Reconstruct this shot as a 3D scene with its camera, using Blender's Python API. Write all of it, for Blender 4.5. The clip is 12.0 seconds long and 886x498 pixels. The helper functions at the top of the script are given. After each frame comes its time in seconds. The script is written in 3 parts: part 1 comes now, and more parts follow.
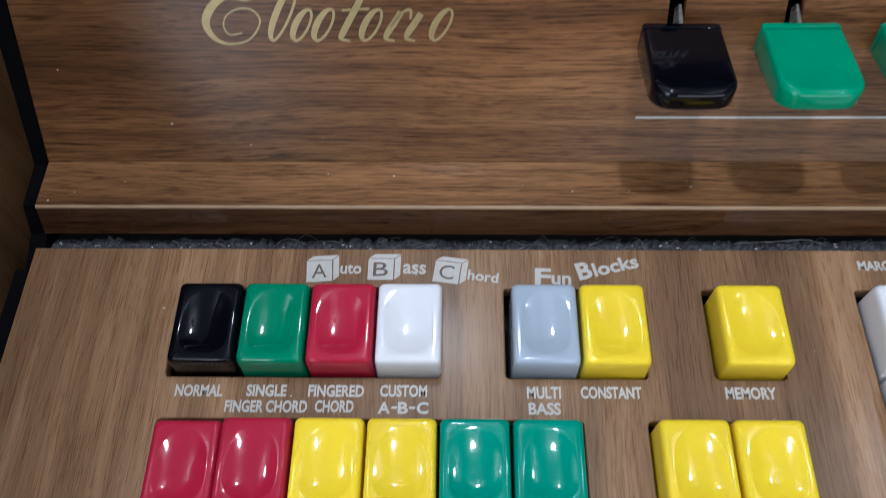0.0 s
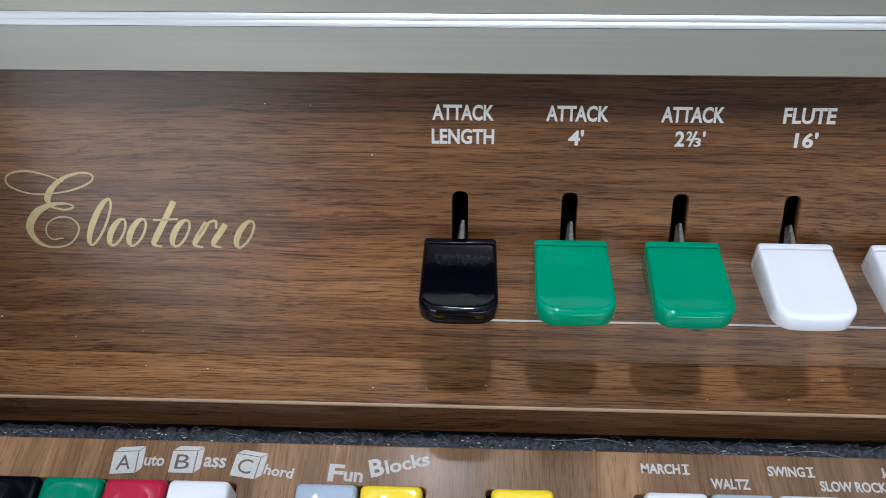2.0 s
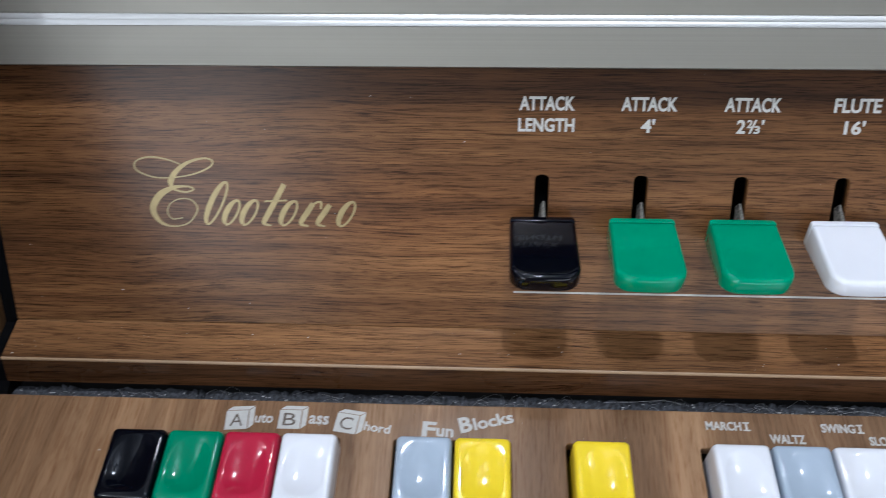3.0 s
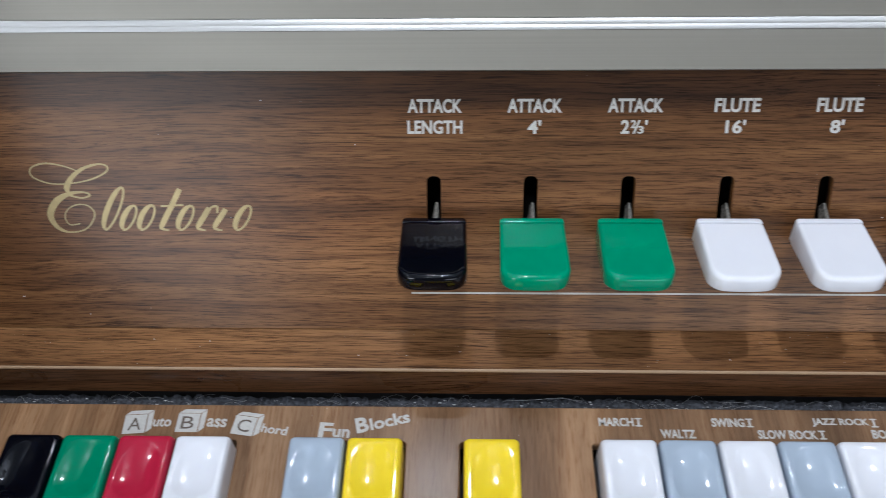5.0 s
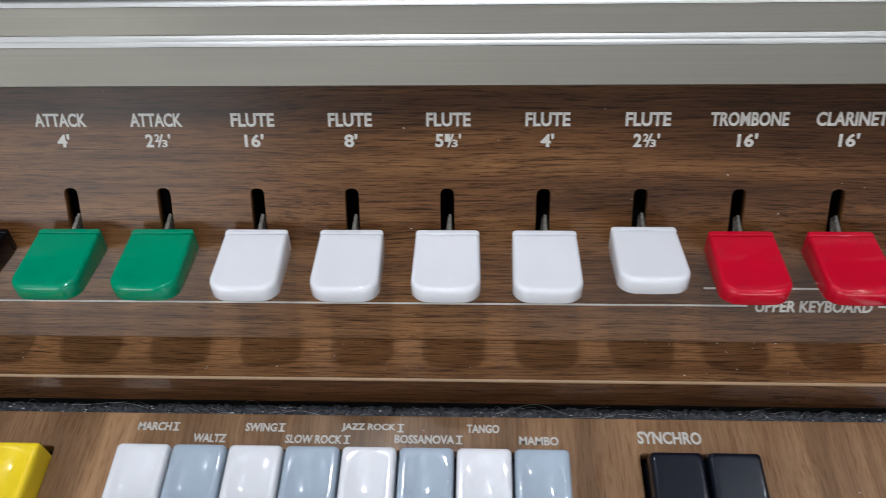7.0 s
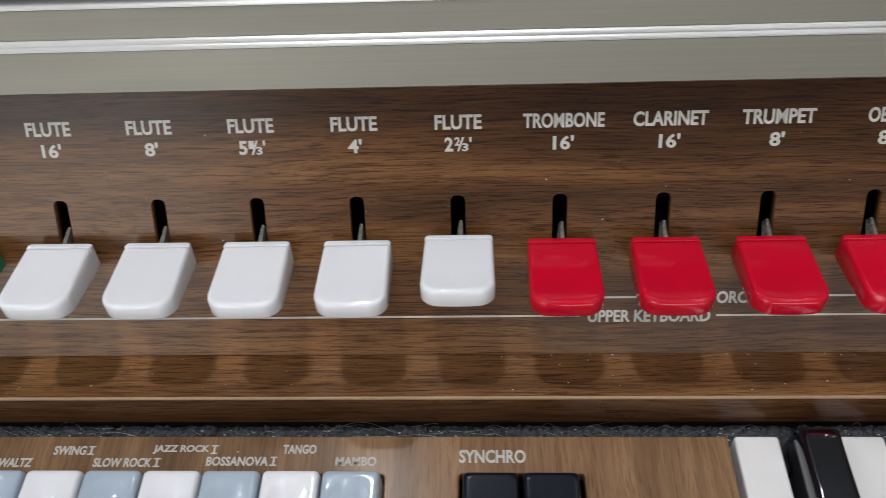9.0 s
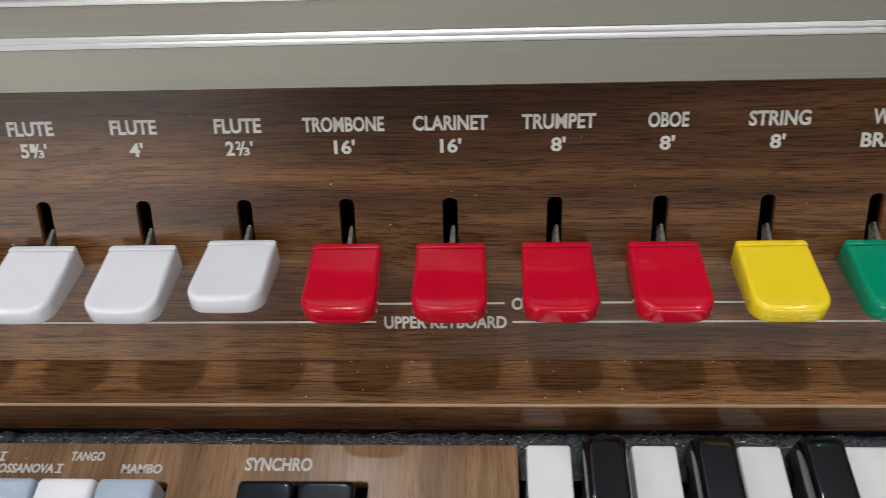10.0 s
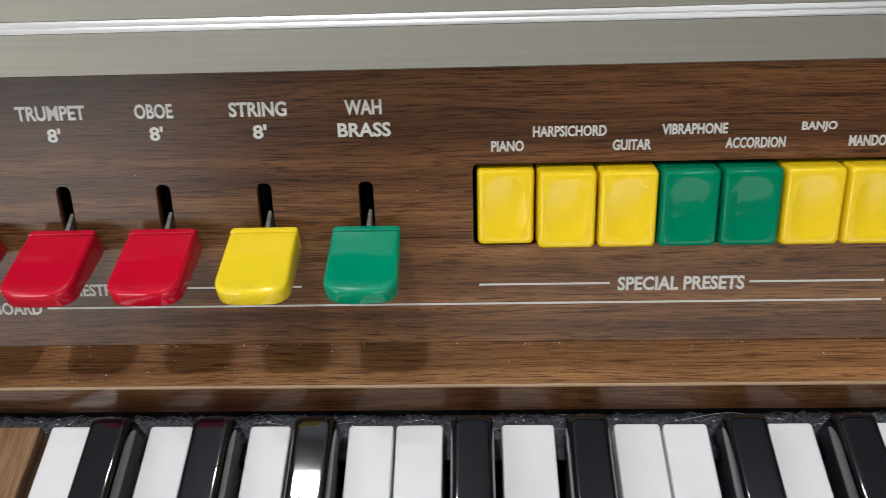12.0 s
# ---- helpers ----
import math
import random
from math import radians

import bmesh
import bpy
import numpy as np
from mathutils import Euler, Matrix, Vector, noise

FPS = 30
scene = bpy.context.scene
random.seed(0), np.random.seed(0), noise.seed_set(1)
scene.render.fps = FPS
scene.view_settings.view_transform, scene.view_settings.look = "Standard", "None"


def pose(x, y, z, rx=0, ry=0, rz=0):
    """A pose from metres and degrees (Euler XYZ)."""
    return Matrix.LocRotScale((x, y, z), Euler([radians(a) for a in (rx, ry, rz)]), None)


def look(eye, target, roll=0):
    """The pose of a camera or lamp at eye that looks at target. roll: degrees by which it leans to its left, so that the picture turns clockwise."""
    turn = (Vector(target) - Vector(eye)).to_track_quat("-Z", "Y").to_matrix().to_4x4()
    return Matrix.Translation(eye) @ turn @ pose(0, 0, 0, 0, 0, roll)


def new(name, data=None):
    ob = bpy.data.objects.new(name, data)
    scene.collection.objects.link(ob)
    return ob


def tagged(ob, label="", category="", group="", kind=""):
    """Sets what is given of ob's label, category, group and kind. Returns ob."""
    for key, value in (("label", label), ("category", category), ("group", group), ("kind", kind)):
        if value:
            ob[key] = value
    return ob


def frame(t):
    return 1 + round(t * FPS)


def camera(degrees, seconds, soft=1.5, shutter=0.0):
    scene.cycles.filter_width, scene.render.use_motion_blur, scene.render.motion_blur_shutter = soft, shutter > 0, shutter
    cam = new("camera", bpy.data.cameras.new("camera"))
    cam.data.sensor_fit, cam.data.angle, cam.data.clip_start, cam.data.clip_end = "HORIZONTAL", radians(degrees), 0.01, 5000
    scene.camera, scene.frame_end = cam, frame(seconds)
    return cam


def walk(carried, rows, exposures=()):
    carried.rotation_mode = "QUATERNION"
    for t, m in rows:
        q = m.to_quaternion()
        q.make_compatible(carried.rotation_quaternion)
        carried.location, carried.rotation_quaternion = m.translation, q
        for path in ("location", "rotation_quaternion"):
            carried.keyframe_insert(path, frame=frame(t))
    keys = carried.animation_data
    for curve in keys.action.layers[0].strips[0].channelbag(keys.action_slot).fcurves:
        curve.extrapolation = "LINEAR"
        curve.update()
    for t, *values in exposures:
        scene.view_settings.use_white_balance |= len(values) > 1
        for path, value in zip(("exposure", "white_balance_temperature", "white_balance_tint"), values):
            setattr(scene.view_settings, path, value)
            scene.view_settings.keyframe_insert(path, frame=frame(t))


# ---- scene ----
cam = camera(57.1, 12.0, soft=0.45, shutter=0.22)
PATH = [
    (0, (0.00017, -0.00504, 0.97224), (-0.02078, 0.50210, 0.11063), -1.850),
    (0.3, (0.00674, 0.00187, 0.98261), (-0.01758, 0.54564, 0.14373), -1.879),
    (0.5, (0.01324, 0.00773, 0.99025), (-0.01682, 0.56370, 0.15959), -2.290),
    (1, (0.02473, 0.01178, 0.99561), (-0.00556, 0.60495, 0.19111), -1.900),
    (1.5, (0.03642, 0.00927, 0.99392), (0.00407, 0.63241, 0.21248), -1.570),
    (2, (0.05334, 0.00737, 0.99283), (0.01660, 0.62893, 0.21033), -1.704),
    (2.5, (0.06189, 0.00446, 1.00318), (0.01933, 0.62329, 0.21880), -2.208),
    (3, (0.03352, -0.01648, 1.00387), (-0.01270, 0.62305, 0.23650), -2.225),
    (3.2, (0.02236, -0.01974, 1.00887), (-0.03064, 0.61917, 0.24142), -2.610),
    (4.8, (0.04433, -0.01717, 1.00414), (0.01280, 0.62359, 0.23705), -1.871),
    (5, (0.05961, -0.01893, 1.00383), (0.02872, 0.62963, 0.24330), -1.917),
    (5.5, (0.09518, -0.02275, 1.00768), (0.06272, 0.62876, 0.24973), -2.041),
    (6, (0.12765, -0.01956, 1.00904), (0.09558, 0.63119, 0.25042), -1.848),
    (6.5, (0.15838, -0.01421, 1.00758), (0.12110, 0.63227, 0.24556), -2.214),
    (7, (0.19280, -0.01694, 1.00856), (0.15162, 0.62706, 0.24464), -2.532),
    (7.2, (0.20619, -0.01914, 1.01241), (0.15694, 0.62272, 0.24718), -3.184),
    (8.8, (0.23197, -0.00510, 0.99972), (0.18381, 0.64275, 0.23948), -3.901),
    (9, (0.24458, -0.00703, 1.00012), (0.19665, 0.63897, 0.23829), -3.869),
    (9.5, (0.27080, -0.00692, 0.99781), (0.22168, 0.63720, 0.23446), -3.871),
    (10, (0.30075, -0.00269, 0.99670), (0.25061, 0.64275, 0.23453), -3.822),
    (10.5, (0.33551, -0.00274, 0.99625), (0.28697, 0.63957, 0.23134), -3.754),
    (11, (0.37167, -0.00834, 0.99695), (0.32697, 0.63726, 0.23459), -3.497),
    (11.5, (0.40137, -0.00875, 0.99541), (0.36145, 0.63824, 0.23395), -3.277),
    (12, (0.42777, -0.00746, 0.99590), (0.38995, 0.63623, 0.23155), -3.362),
]
walk(cam, [(t, look(eye, target, roll)) for t, eye, target, roll in PATH], exposures=[
    (0.0, -0.02, 5550, 10), (0.5, -0.09, 5450, 10), (1.0, 0.18, 5550, 10), (1.5, 0.22, 5550, 10), (2.5, 0.04, 5600, 10), (3.0, 0.08, 5600, 10), (5.0, 0.02, 5700, 10), (6.0, -0.10, 5850, 10),
    (7.0, -0.10, 6000, 10), (9.0, -0.17, 6300, 10), (10.0, -0.19, 6350, 10), (10.5, -0.06, 6350, 10), (11.0, -0.02, 6300, 10), (12.0, 0.01, 6250, 10)])

# ---- world and lights ----
world = bpy.data.worlds.new("world")
world.use_nodes = True
world.node_tree.nodes["Background"].inputs[0].default_value = (0.8, 0.85, 1.0, 1)
world.node_tree.nodes["Background"].inputs[1].default_value = 0.05
scene.world = world
LAMP_COLOUR, UP_COLOUR = (1.0, 0.985, 0.96), (0.96, 0.98, 1.0)
CEILING, DROP = 2.95, 0.30
# place, size and power of each hanging fitting, all out of view; the strongest hangs right over the organ, the last
# seven are assumed
OVERHEAD = (0.10, 0.135, 0.09, 0.05, 13.5)
LAMPS = [OVERHEAD] + [(-0.030, 0.890, 0.08, 0.05, 3.6)] + [(x, y, 0.05, 0.06, 2.8) for x, y in ((-1.28, 0.60), (1.12, 0.60), (-1.28, -0.55), (1.12, -0.55), (-0.08, -1.10), (-1.28, -1.60), (1.12, -1.60))]
UP_WATTS = 3.6
for lx, ly, wide, deep, watts in LAMPS:
    lamp = bpy.data.lights.new("ceiling_lamp", "AREA")
    lamp.shape, lamp.size, lamp.size_y = "RECTANGLE", wide, deep
    lamp.energy, lamp.color = watts, LAMP_COLOUR
    new("ceiling_lamp", lamp).matrix_world = pose(lx, ly, CEILING - DROP - 0.015)
    # fill light aimed up, added to brighten the ceiling mirrored in glossy parts
    up = bpy.data.lights.new("ceiling_fill", "AREA")
    up.shape, up.size, up.size_y = "RECTANGLE", 0.10, 0.24
    up.energy, up.color = UP_WATTS, UP_COLOUR
    new("ceiling_fill", up).matrix_world = pose(lx, ly, CEILING - DROP + 0.085, 180)
# daylight in unseen windows assumed in the south wall, the second added as front fill: x and z of the opening, power
WINDOWS = [(-2.52, -0.75, 0.95, 2.40, 59.0), (0.30, 2.75, 0.50, 1.40, 26.0)]
for wx0, wx1, wz0, wz1, watts in WINDOWS:
    day = bpy.data.lights.new("assumed_daylight", "AREA")
    day.shape, day.size, day.size_y, day.energy, day.color = "RECTANGLE", wx1 - wx0, wz1 - wz0, watts, (1.0, 0.99, 0.96)
    new("assumed_daylight", day).matrix_world = pose((wx0 + wx1) / 2, -3.02, (wz0 + wz1) / 2, 90, 0, 0)


# ---- materials ----
def material(name):
    m = bpy.data.materials.new(name)
    m.use_nodes = True
    nt = m.node_tree
    return m, nt, nt.nodes["Principled BSDF"]


def node(nt, kind, **values):
    n = nt.nodes.new(kind)
    for k, v in values.items():
        n.inputs[k].default_value = v
    return n


def ramp(nt, source, stops):
    r = nt.nodes.new("ShaderNodeValToRGB")
    nt.links.new(source, r.inputs[0])
    while len(r.color_ramp.elements) < len(stops):
        r.color_ramp.elements.new(0.5)
    for e, (p, c) in zip(r.color_ramp.elements, stops):
        e.position, e.color = p, (c, c, c, 1) if isinstance(c, (int, float)) else (*c, 1)
    return r


def scaled(nt, size, offset=(0, 0, 0), coords="Object"):
    t = nt.nodes.new("ShaderNodeTexCoord")
    mp = nt.nodes.new("ShaderNodeMapping")
    mp.inputs["Scale"].default_value = size
    mp.inputs["Location"].default_value = offset
    nt.links.new(t.outputs[coords], mp.inputs[0])
    return mp.outputs[0]


def noise_tex(nt, vector, scale=1.0, detail=3.0, rough=0.55, distort=0.0):
    n = nt.nodes.new("ShaderNodeTexNoise")
    n.inputs["Scale"].default_value, n.inputs["Detail"].default_value = scale, detail
    n.inputs["Roughness"].default_value, n.inputs["Distortion"].default_value = rough, distort
    nt.links.new(vector, n.inputs["Vector"])
    return n.outputs["Fac"]


def mixed(nt, kind, a, b, factor=1.0):
    m = nt.nodes.new("ShaderNodeMix")
    m.data_type, m.blend_type = "RGBA", kind
    m.inputs[0].default_value = factor
    for src, sock in ((a, m.inputs[6]), (b, m.inputs[7])):
        nt.links.new(src, sock)
    return m.outputs[2]


def wood(name, dark, mid, light, along="X", rough=0.3, coat=0.6, coat_rough=0.1, offset=(0, 0, 0), pores=0.55, wide=1.0, contrast=1.0, haze=0.15, patches=()):
    """Walnut veneer: wavy broad bands, long fine streaks and open pores that run along one axis, under varnish."""
    m, nt, b = material(name)
    ax = lambda a, c: (a, c, c) if along == "X" else (c, a, c)
    tint = lambda k: (k, k * 0.86, k * 0.70)
    sway = ramp(nt, noise_tex(nt, scaled(nt, ax(9, 34), offset), 1, 2, 0.5), [(0.0, 0.0), (1.0, 1.0)])
    across = nt.nodes.new("ShaderNodeVectorMath")
    across.operation = "MULTIPLY_ADD"
    across.inputs[1].default_value = ax(0, 0.007)
    nt.links.new(sway.outputs[0], across.inputs[0])
    place = nt.nodes.new("ShaderNodeTexCoord")
    nt.links.new(place.outputs["Object"], across.inputs[2])

    def grain(a, c, shift, detail, roughness, distort=0.0):
        mp = nt.nodes.new("ShaderNodeMapping")
        mp.inputs["Scale"].default_value = ax(a, c)
        mp.inputs["Location"].default_value = tuple(o + shift for o in offset)
        nt.links.new(across.outputs[0], mp.inputs[0])
        return noise_tex(nt, mp.outputs[0], 1, detail, roughness, distort)

    base = ramp(nt, grain(2.4 * wide, 80, 0.0, 4, 0.6, 0.5), [(0.33, dark), (0.50, mid), (0.67, light)])
    streak = ramp(nt, grain(52, 1700, 1.7, 6, 0.70, 0.2), [(0.35, tint(1 - 0.52 * contrast)), (0.48, 0.98), (0.64, 1 + 0.22 * contrast)])
    pore_f = grain(110, 3000, 4.1, 3, 0.6)
    pore = ramp(nt, pore_f, [(0.36, tint(1 - pores)), (0.46, 1.0)])
    dark_line = ramp(nt, grain(38, 1250, 7.3, 5, 0.7, 0.3), [(0.34, tint(1 - 0.54 * contrast)), (0.43, 1.0)])
    cloud = ramp(nt, noise_tex(nt, scaled(nt, ax(7, 22), offset), 1, 2), [(0.3, (0.80, 0.78, 0.76)), (0.7, (1.14, 1.10, 1.05))])
    col = base.outputs[0]
    layers = [streak, pore, dark_line, cloud]
    for fx, fy, rx, ry, keep in patches:
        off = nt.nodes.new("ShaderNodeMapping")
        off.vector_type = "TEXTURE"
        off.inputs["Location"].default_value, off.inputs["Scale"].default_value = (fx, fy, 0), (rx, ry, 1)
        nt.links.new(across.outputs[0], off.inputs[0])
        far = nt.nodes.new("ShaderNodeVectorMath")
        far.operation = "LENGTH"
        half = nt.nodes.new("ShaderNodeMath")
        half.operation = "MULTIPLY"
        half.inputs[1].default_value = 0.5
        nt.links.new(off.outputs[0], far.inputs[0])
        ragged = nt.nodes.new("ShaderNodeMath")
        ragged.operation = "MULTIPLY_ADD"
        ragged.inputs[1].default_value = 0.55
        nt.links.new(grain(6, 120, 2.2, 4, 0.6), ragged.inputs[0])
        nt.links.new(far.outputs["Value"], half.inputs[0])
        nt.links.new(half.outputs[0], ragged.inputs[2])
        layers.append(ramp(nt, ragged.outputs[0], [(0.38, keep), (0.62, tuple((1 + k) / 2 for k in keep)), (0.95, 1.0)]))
    for layer in layers:
        col = mixed(nt, "MULTIPLY", col, layer.outputs[0])
    nt.links.new(col, b.inputs["Base Color"])
    wear = ramp(nt, noise_tex(nt, scaled(nt, (30, 60, 30)), 1, 4), [(0.3, rough * 0.85), (0.7, rough * 1.2)])
    nt.links.new(wear.outputs[0], b.inputs["Roughness"])
    b.inputs["Specular IOR Level"].default_value = haze
    b.inputs["Coat Weight"].default_value, b.inputs["Coat Roughness"].default_value = coat, coat_rough
    bump = node(nt, "ShaderNodeBump", Strength=0.25, Distance=0.00012)
    nt.links.new(pore.outputs[0], bump.inputs["Height"])
    nt.links.new(bump.outputs[0], b.inputs["Normal"])
    return m


def plastic(name, colour, rough=0.10, coat=0.35, tone=0.06, sub=0.0, scuffs=0.03, wave=0.04, gloss=0.5):
    """Moulded glossy plastic with faint scuffs and a slight unevenness of tone."""
    m, nt, b = material(name)
    lo = tuple(c * (1 - tone) for c in colour)
    hi = tuple(min(1, c * (1 + tone)) for c in colour)
    tint = ramp(nt, noise_tex(nt, scaled(nt, (60, 60, 60)), 1, 3), [(0.3, lo), (0.7, hi)])
    info = nt.nodes.new("ShaderNodeObjectInfo")
    each = ramp(nt, info.outputs["Random"], [(0.0, 0.95), (1.0, 1.03)])
    nt.links.new(mixed(nt, "MULTIPLY", tint.outputs[0], each.outputs[0]), b.inputs["Base Color"])
    scuff = ramp(nt, noise_tex(nt, scaled(nt, (300, 420, 300)), 1, 5, 0.7), [(0.45, rough), (0.75, rough + scuffs)])
    nt.links.new(scuff.outputs[0], b.inputs["Roughness"])
    b.inputs["Coat Weight"].default_value, b.inputs["Coat Roughness"].default_value = coat, 0.04
    b.inputs["Specular IOR Level"].default_value = gloss
    if sub:
        b.inputs["Subsurface Weight"].default_value = sub
        b.inputs["Subsurface Radius"].default_value = (0.0012, 0.0011, 0.0009)
        b.inputs["Subsurface Scale"].default_value = 1.0
    bump = node(nt, "ShaderNodeBump", Strength=wave, Distance=0.0003)
    nt.links.new(noise_tex(nt, scaled(nt, (160, 160, 160)), 1, 3), bump.inputs["Height"])
    nt.links.new(bump.outputs[0], b.inputs["Normal"])
    return m


def plain(name, colour, rough=0.6, metal=0.0, tone=0.15, size=40.0, relief=0.0):
    m, nt, b = material(name)
    lo = tuple(c * (1 - tone) for c in colour)
    hi = tuple(min(1, c * (1 + tone)) for c in colour)
    f = noise_tex(nt, scaled(nt, (size, size, size)), 1, 5, 0.6)
    nt.links.new(ramp(nt, f, [(0.3, lo), (0.7, hi)]).outputs[0], b.inputs["Base Color"])
    b.inputs["Roughness"].default_value, b.inputs["Metallic"].default_value = rough, metal
    if relief:
        bump = node(nt, "ShaderNodeBump", Strength=0.5, Distance=relief)
        nt.links.new(f, bump.inputs["Height"])
        nt.links.new(bump.outputs[0], b.inputs["Normal"])
    return m


def brushed(name, colour, rough):
    """Satin aluminium, brushed along its length."""
    m, nt, b = material(name)
    lines = noise_tex(nt, scaled(nt, (4, 1600, 1600)), 1, 3, 0.6)
    smear = noise_tex(nt, scaled(nt, (9, 60, 60)), 1, 3)
    nt.links.new(mixed(nt, "MULTIPLY", ramp(nt, lines, [(0.3, tuple(c * 0.93 for c in colour)), (0.7, colour)]).outputs[0],
                       ramp(nt, smear, [(0.3, (0.93, 0.93, 0.91)), (0.7, (1, 1, 1))]).outputs[0]), b.inputs["Base Color"])
    b.inputs["Metallic"].default_value = 1.0
    nt.links.new(ramp(nt, smear, [(0.3, rough * 0.9), (0.7, rough * 1.15)]).outputs[0], b.inputs["Roughness"])
    bump = node(nt, "ShaderNodeBump", Strength=0.12, Distance=0.00004)
    nt.links.new(lines, bump.inputs["Height"])
    nt.links.new(bump.outputs[0], b.inputs["Normal"])
    return m


# dark heartwood in the panel's veneer, the rail's shade painted along its top (second) and a lighter patch (third):
# middle, half length and half height of each patch, and how much light it keeps
HEARTWOOD_AND_SHADE = [(0.285, 0.024, 0.120, 0.028, (0.44, 0.40, 0.37)), (0.10, 0.033, 0.17, 0.014, (0.47, 0.43, 0.40)), (0.02, -0.006, 0.075, 0.018, (1.20, 1.17, 1.14)), (0.115, 0.010, 0.075, 0.006, (0.72, 0.69, 0.66)), (0.50, 0.020, 0.17, 0.040, (0.76, 0.66, 0.60)), (0.30, -0.034, 0.10, 0.024, (0.62, 0.58, 0.56))]
LIP_HEART = [(0.29, 0.113, 0.13, 0.020, (0.50, 0.47, 0.46)), (0.12, 0.116, 0.06, 0.006, (0.75, 0.72, 0.70)), (0.53, 0.112, 0.18, 0.030, (1.36, 1.22, 1.06))]
PANEL_WOOD = wood("panel_walnut", (0.054, 0.0228, 0.0083), (0.124, 0.0565, 0.0205), (0.204, 0.102, 0.039), "X", 0.5, 0.30, 0.25, contrast=1.22, haze=0.10, patches=HEARTWOOD_AND_SHADE)
LIP_WOOD = wood("lip_walnut", (0.095, 0.043, 0.016), (0.170, 0.083, 0.032), (0.250, 0.132, 0.055), "X", 0.45, 0.22, 0.12, (0.3, 0.7, 0.2), contrast=1.2, patches=LIP_HEART)
# front of the lip, toned less than half as bright as its top
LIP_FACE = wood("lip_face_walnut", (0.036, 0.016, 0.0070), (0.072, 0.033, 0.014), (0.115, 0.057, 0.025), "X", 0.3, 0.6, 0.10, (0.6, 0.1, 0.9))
BUTTON_WOOD = wood("button_panel_walnut", (0.132, 0.075, 0.037), (0.205, 0.120, 0.062), (0.292, 0.178, 0.097), "Y", 0.42, 0.3, 0.2, (1.3, 0.2, 0.5), 0.30, 1.0, 0.45)
SIDE_WOOD = wood("side_walnut", (0.060, 0.033, 0.014), (0.094, 0.052, 0.023), (0.132, 0.075, 0.034), "Y", 0.42, 0.3, 0.2, (2.3, 1.2, 0.5), 0.3, 1.0, 0.6)
EDGE_WOOD = plain("edge_band", (0.31, 0.205, 0.115), 0.5, 0.0, 0.12, 60)
ALUMINIUM = brushed("aluminium", (0.312, 0.299, 0.264), 0.60)
# the rail's aluminium, smoother and lightened for the ceiling's gleam on beads
LIT_ALUMINIUM = brushed("lit_aluminium", (0.54, 0.54, 0.53), 0.40)
PLASTIC = {
    "black": plastic("black_plastic", (0.0008, 0.0014, 0.0038), 0.05, 0.0, 0.06, 0.0, 0.03, 0.12, 0.30),
    "green": plastic("green_plastic", (0.001, 0.235, 0.120), 0.06, 0.0, wave=0.10, gloss=0.42),
    "deep green": plastic("deep_green_plastic", (0.002, 0.195, 0.098), 0.06, 0.0),
    "white": plastic("white_plastic", (0.70, 0.71, 0.75), 0.07, 0.0, 0.02, 0.1),
    "red": plastic("red_plastic", (0.50, 0.003, 0.022), 0.06, 0.0, wave=0.10, gloss=0.42),
    "deep red": plastic("deep_red_plastic", (0.38, 0.012, 0.040), 0.06, 0.0),
    "yellow": plastic("yellow_plastic", (0.84, 0.62, 0.018), 0.06, 0.0, 0.03),
    "soft yellow": plastic("soft_yellow_plastic", (0.74, 0.51, 0.008), 0.22, 0.0, 0.02, 0.0, 0.04, 0.10, 0.32),
    "soft green": plastic("soft_green_plastic", (0.001, 0.165, 0.078), 0.11, 0.0, 0.06, 0.0, 0.03, 0.55, 0.12),
    "teal green": plastic("teal_green_plastic", (0.001, 0.235, 0.165), 0.06, 0.0),
    "grey": plastic("grey_plastic", (0.345, 0.41, 0.49), 0.06, 0.0),
}
IVORY = plastic("key_white", (0.68, 0.675, 0.68), 0.32, 0.0, 0.03)
EBONY = plastic("key_black", (0.0022, 0.0028, 0.0054), 0.04, 0.7, 0.06, 0.0, 0.03, 0.012)
SLATE = plastic("switch_black", (0.006, 0.008, 0.014), 0.10, 0.0, gloss=0.35)
INK = plain("silver_ink", (0.47, 0.46, 0.43), 0.45, 0.0, 0.10, 900)
GOLD = plain("gold_print", (0.27, 0.205, 0.085), 0.35, 0.35, 0.12, 500)
DARK_INK = plain("dark_ink", (0.10, 0.075, 0.055), 0.6)
FELT = plain("dusty_felt", (0.055, 0.058, 0.067), 0.95, 0.0, 0.85, 900, 0.0012)
LINT = plain("lint", (0.52, 0.52, 0.51), 0.9, 0.0, 0.3, 300)
REST_BLACK = plain("rest_black", (0.0022, 0.0022, 0.0026), 0.85, 0.0, 0.3, 200)
REST_BLACK.node_tree.nodes["Principled BSDF"].inputs["Specular IOR Level"].default_value = 0.05
STEEL = plain("dusty_steel", (0.15, 0.14, 0.12), 0.7, 0.2, 0.9, 700, 0.0002)
VOID = plain("dark_inside", (0.006, 0.006, 0.006), 0.8)
WALL_PAINT = plain("wall_paint", (0.47, 0.44, 0.38), 0.85, 0.0, 0.05, 3)
CEILING_PAINT = plain("ceiling_paint", (0.55, 0.56, 0.58), 0.9, 0.0, 0.04, 3)
FLOOR_MAT = plain("floor_carpet", (0.16, 0.14, 0.12), 0.95, 0.0, 0.25, 60, 0.002)
LAMP_WHITE = plain("lamp_housing", (0.8, 0.8, 0.8), 0.5, 0.0, 0.03)


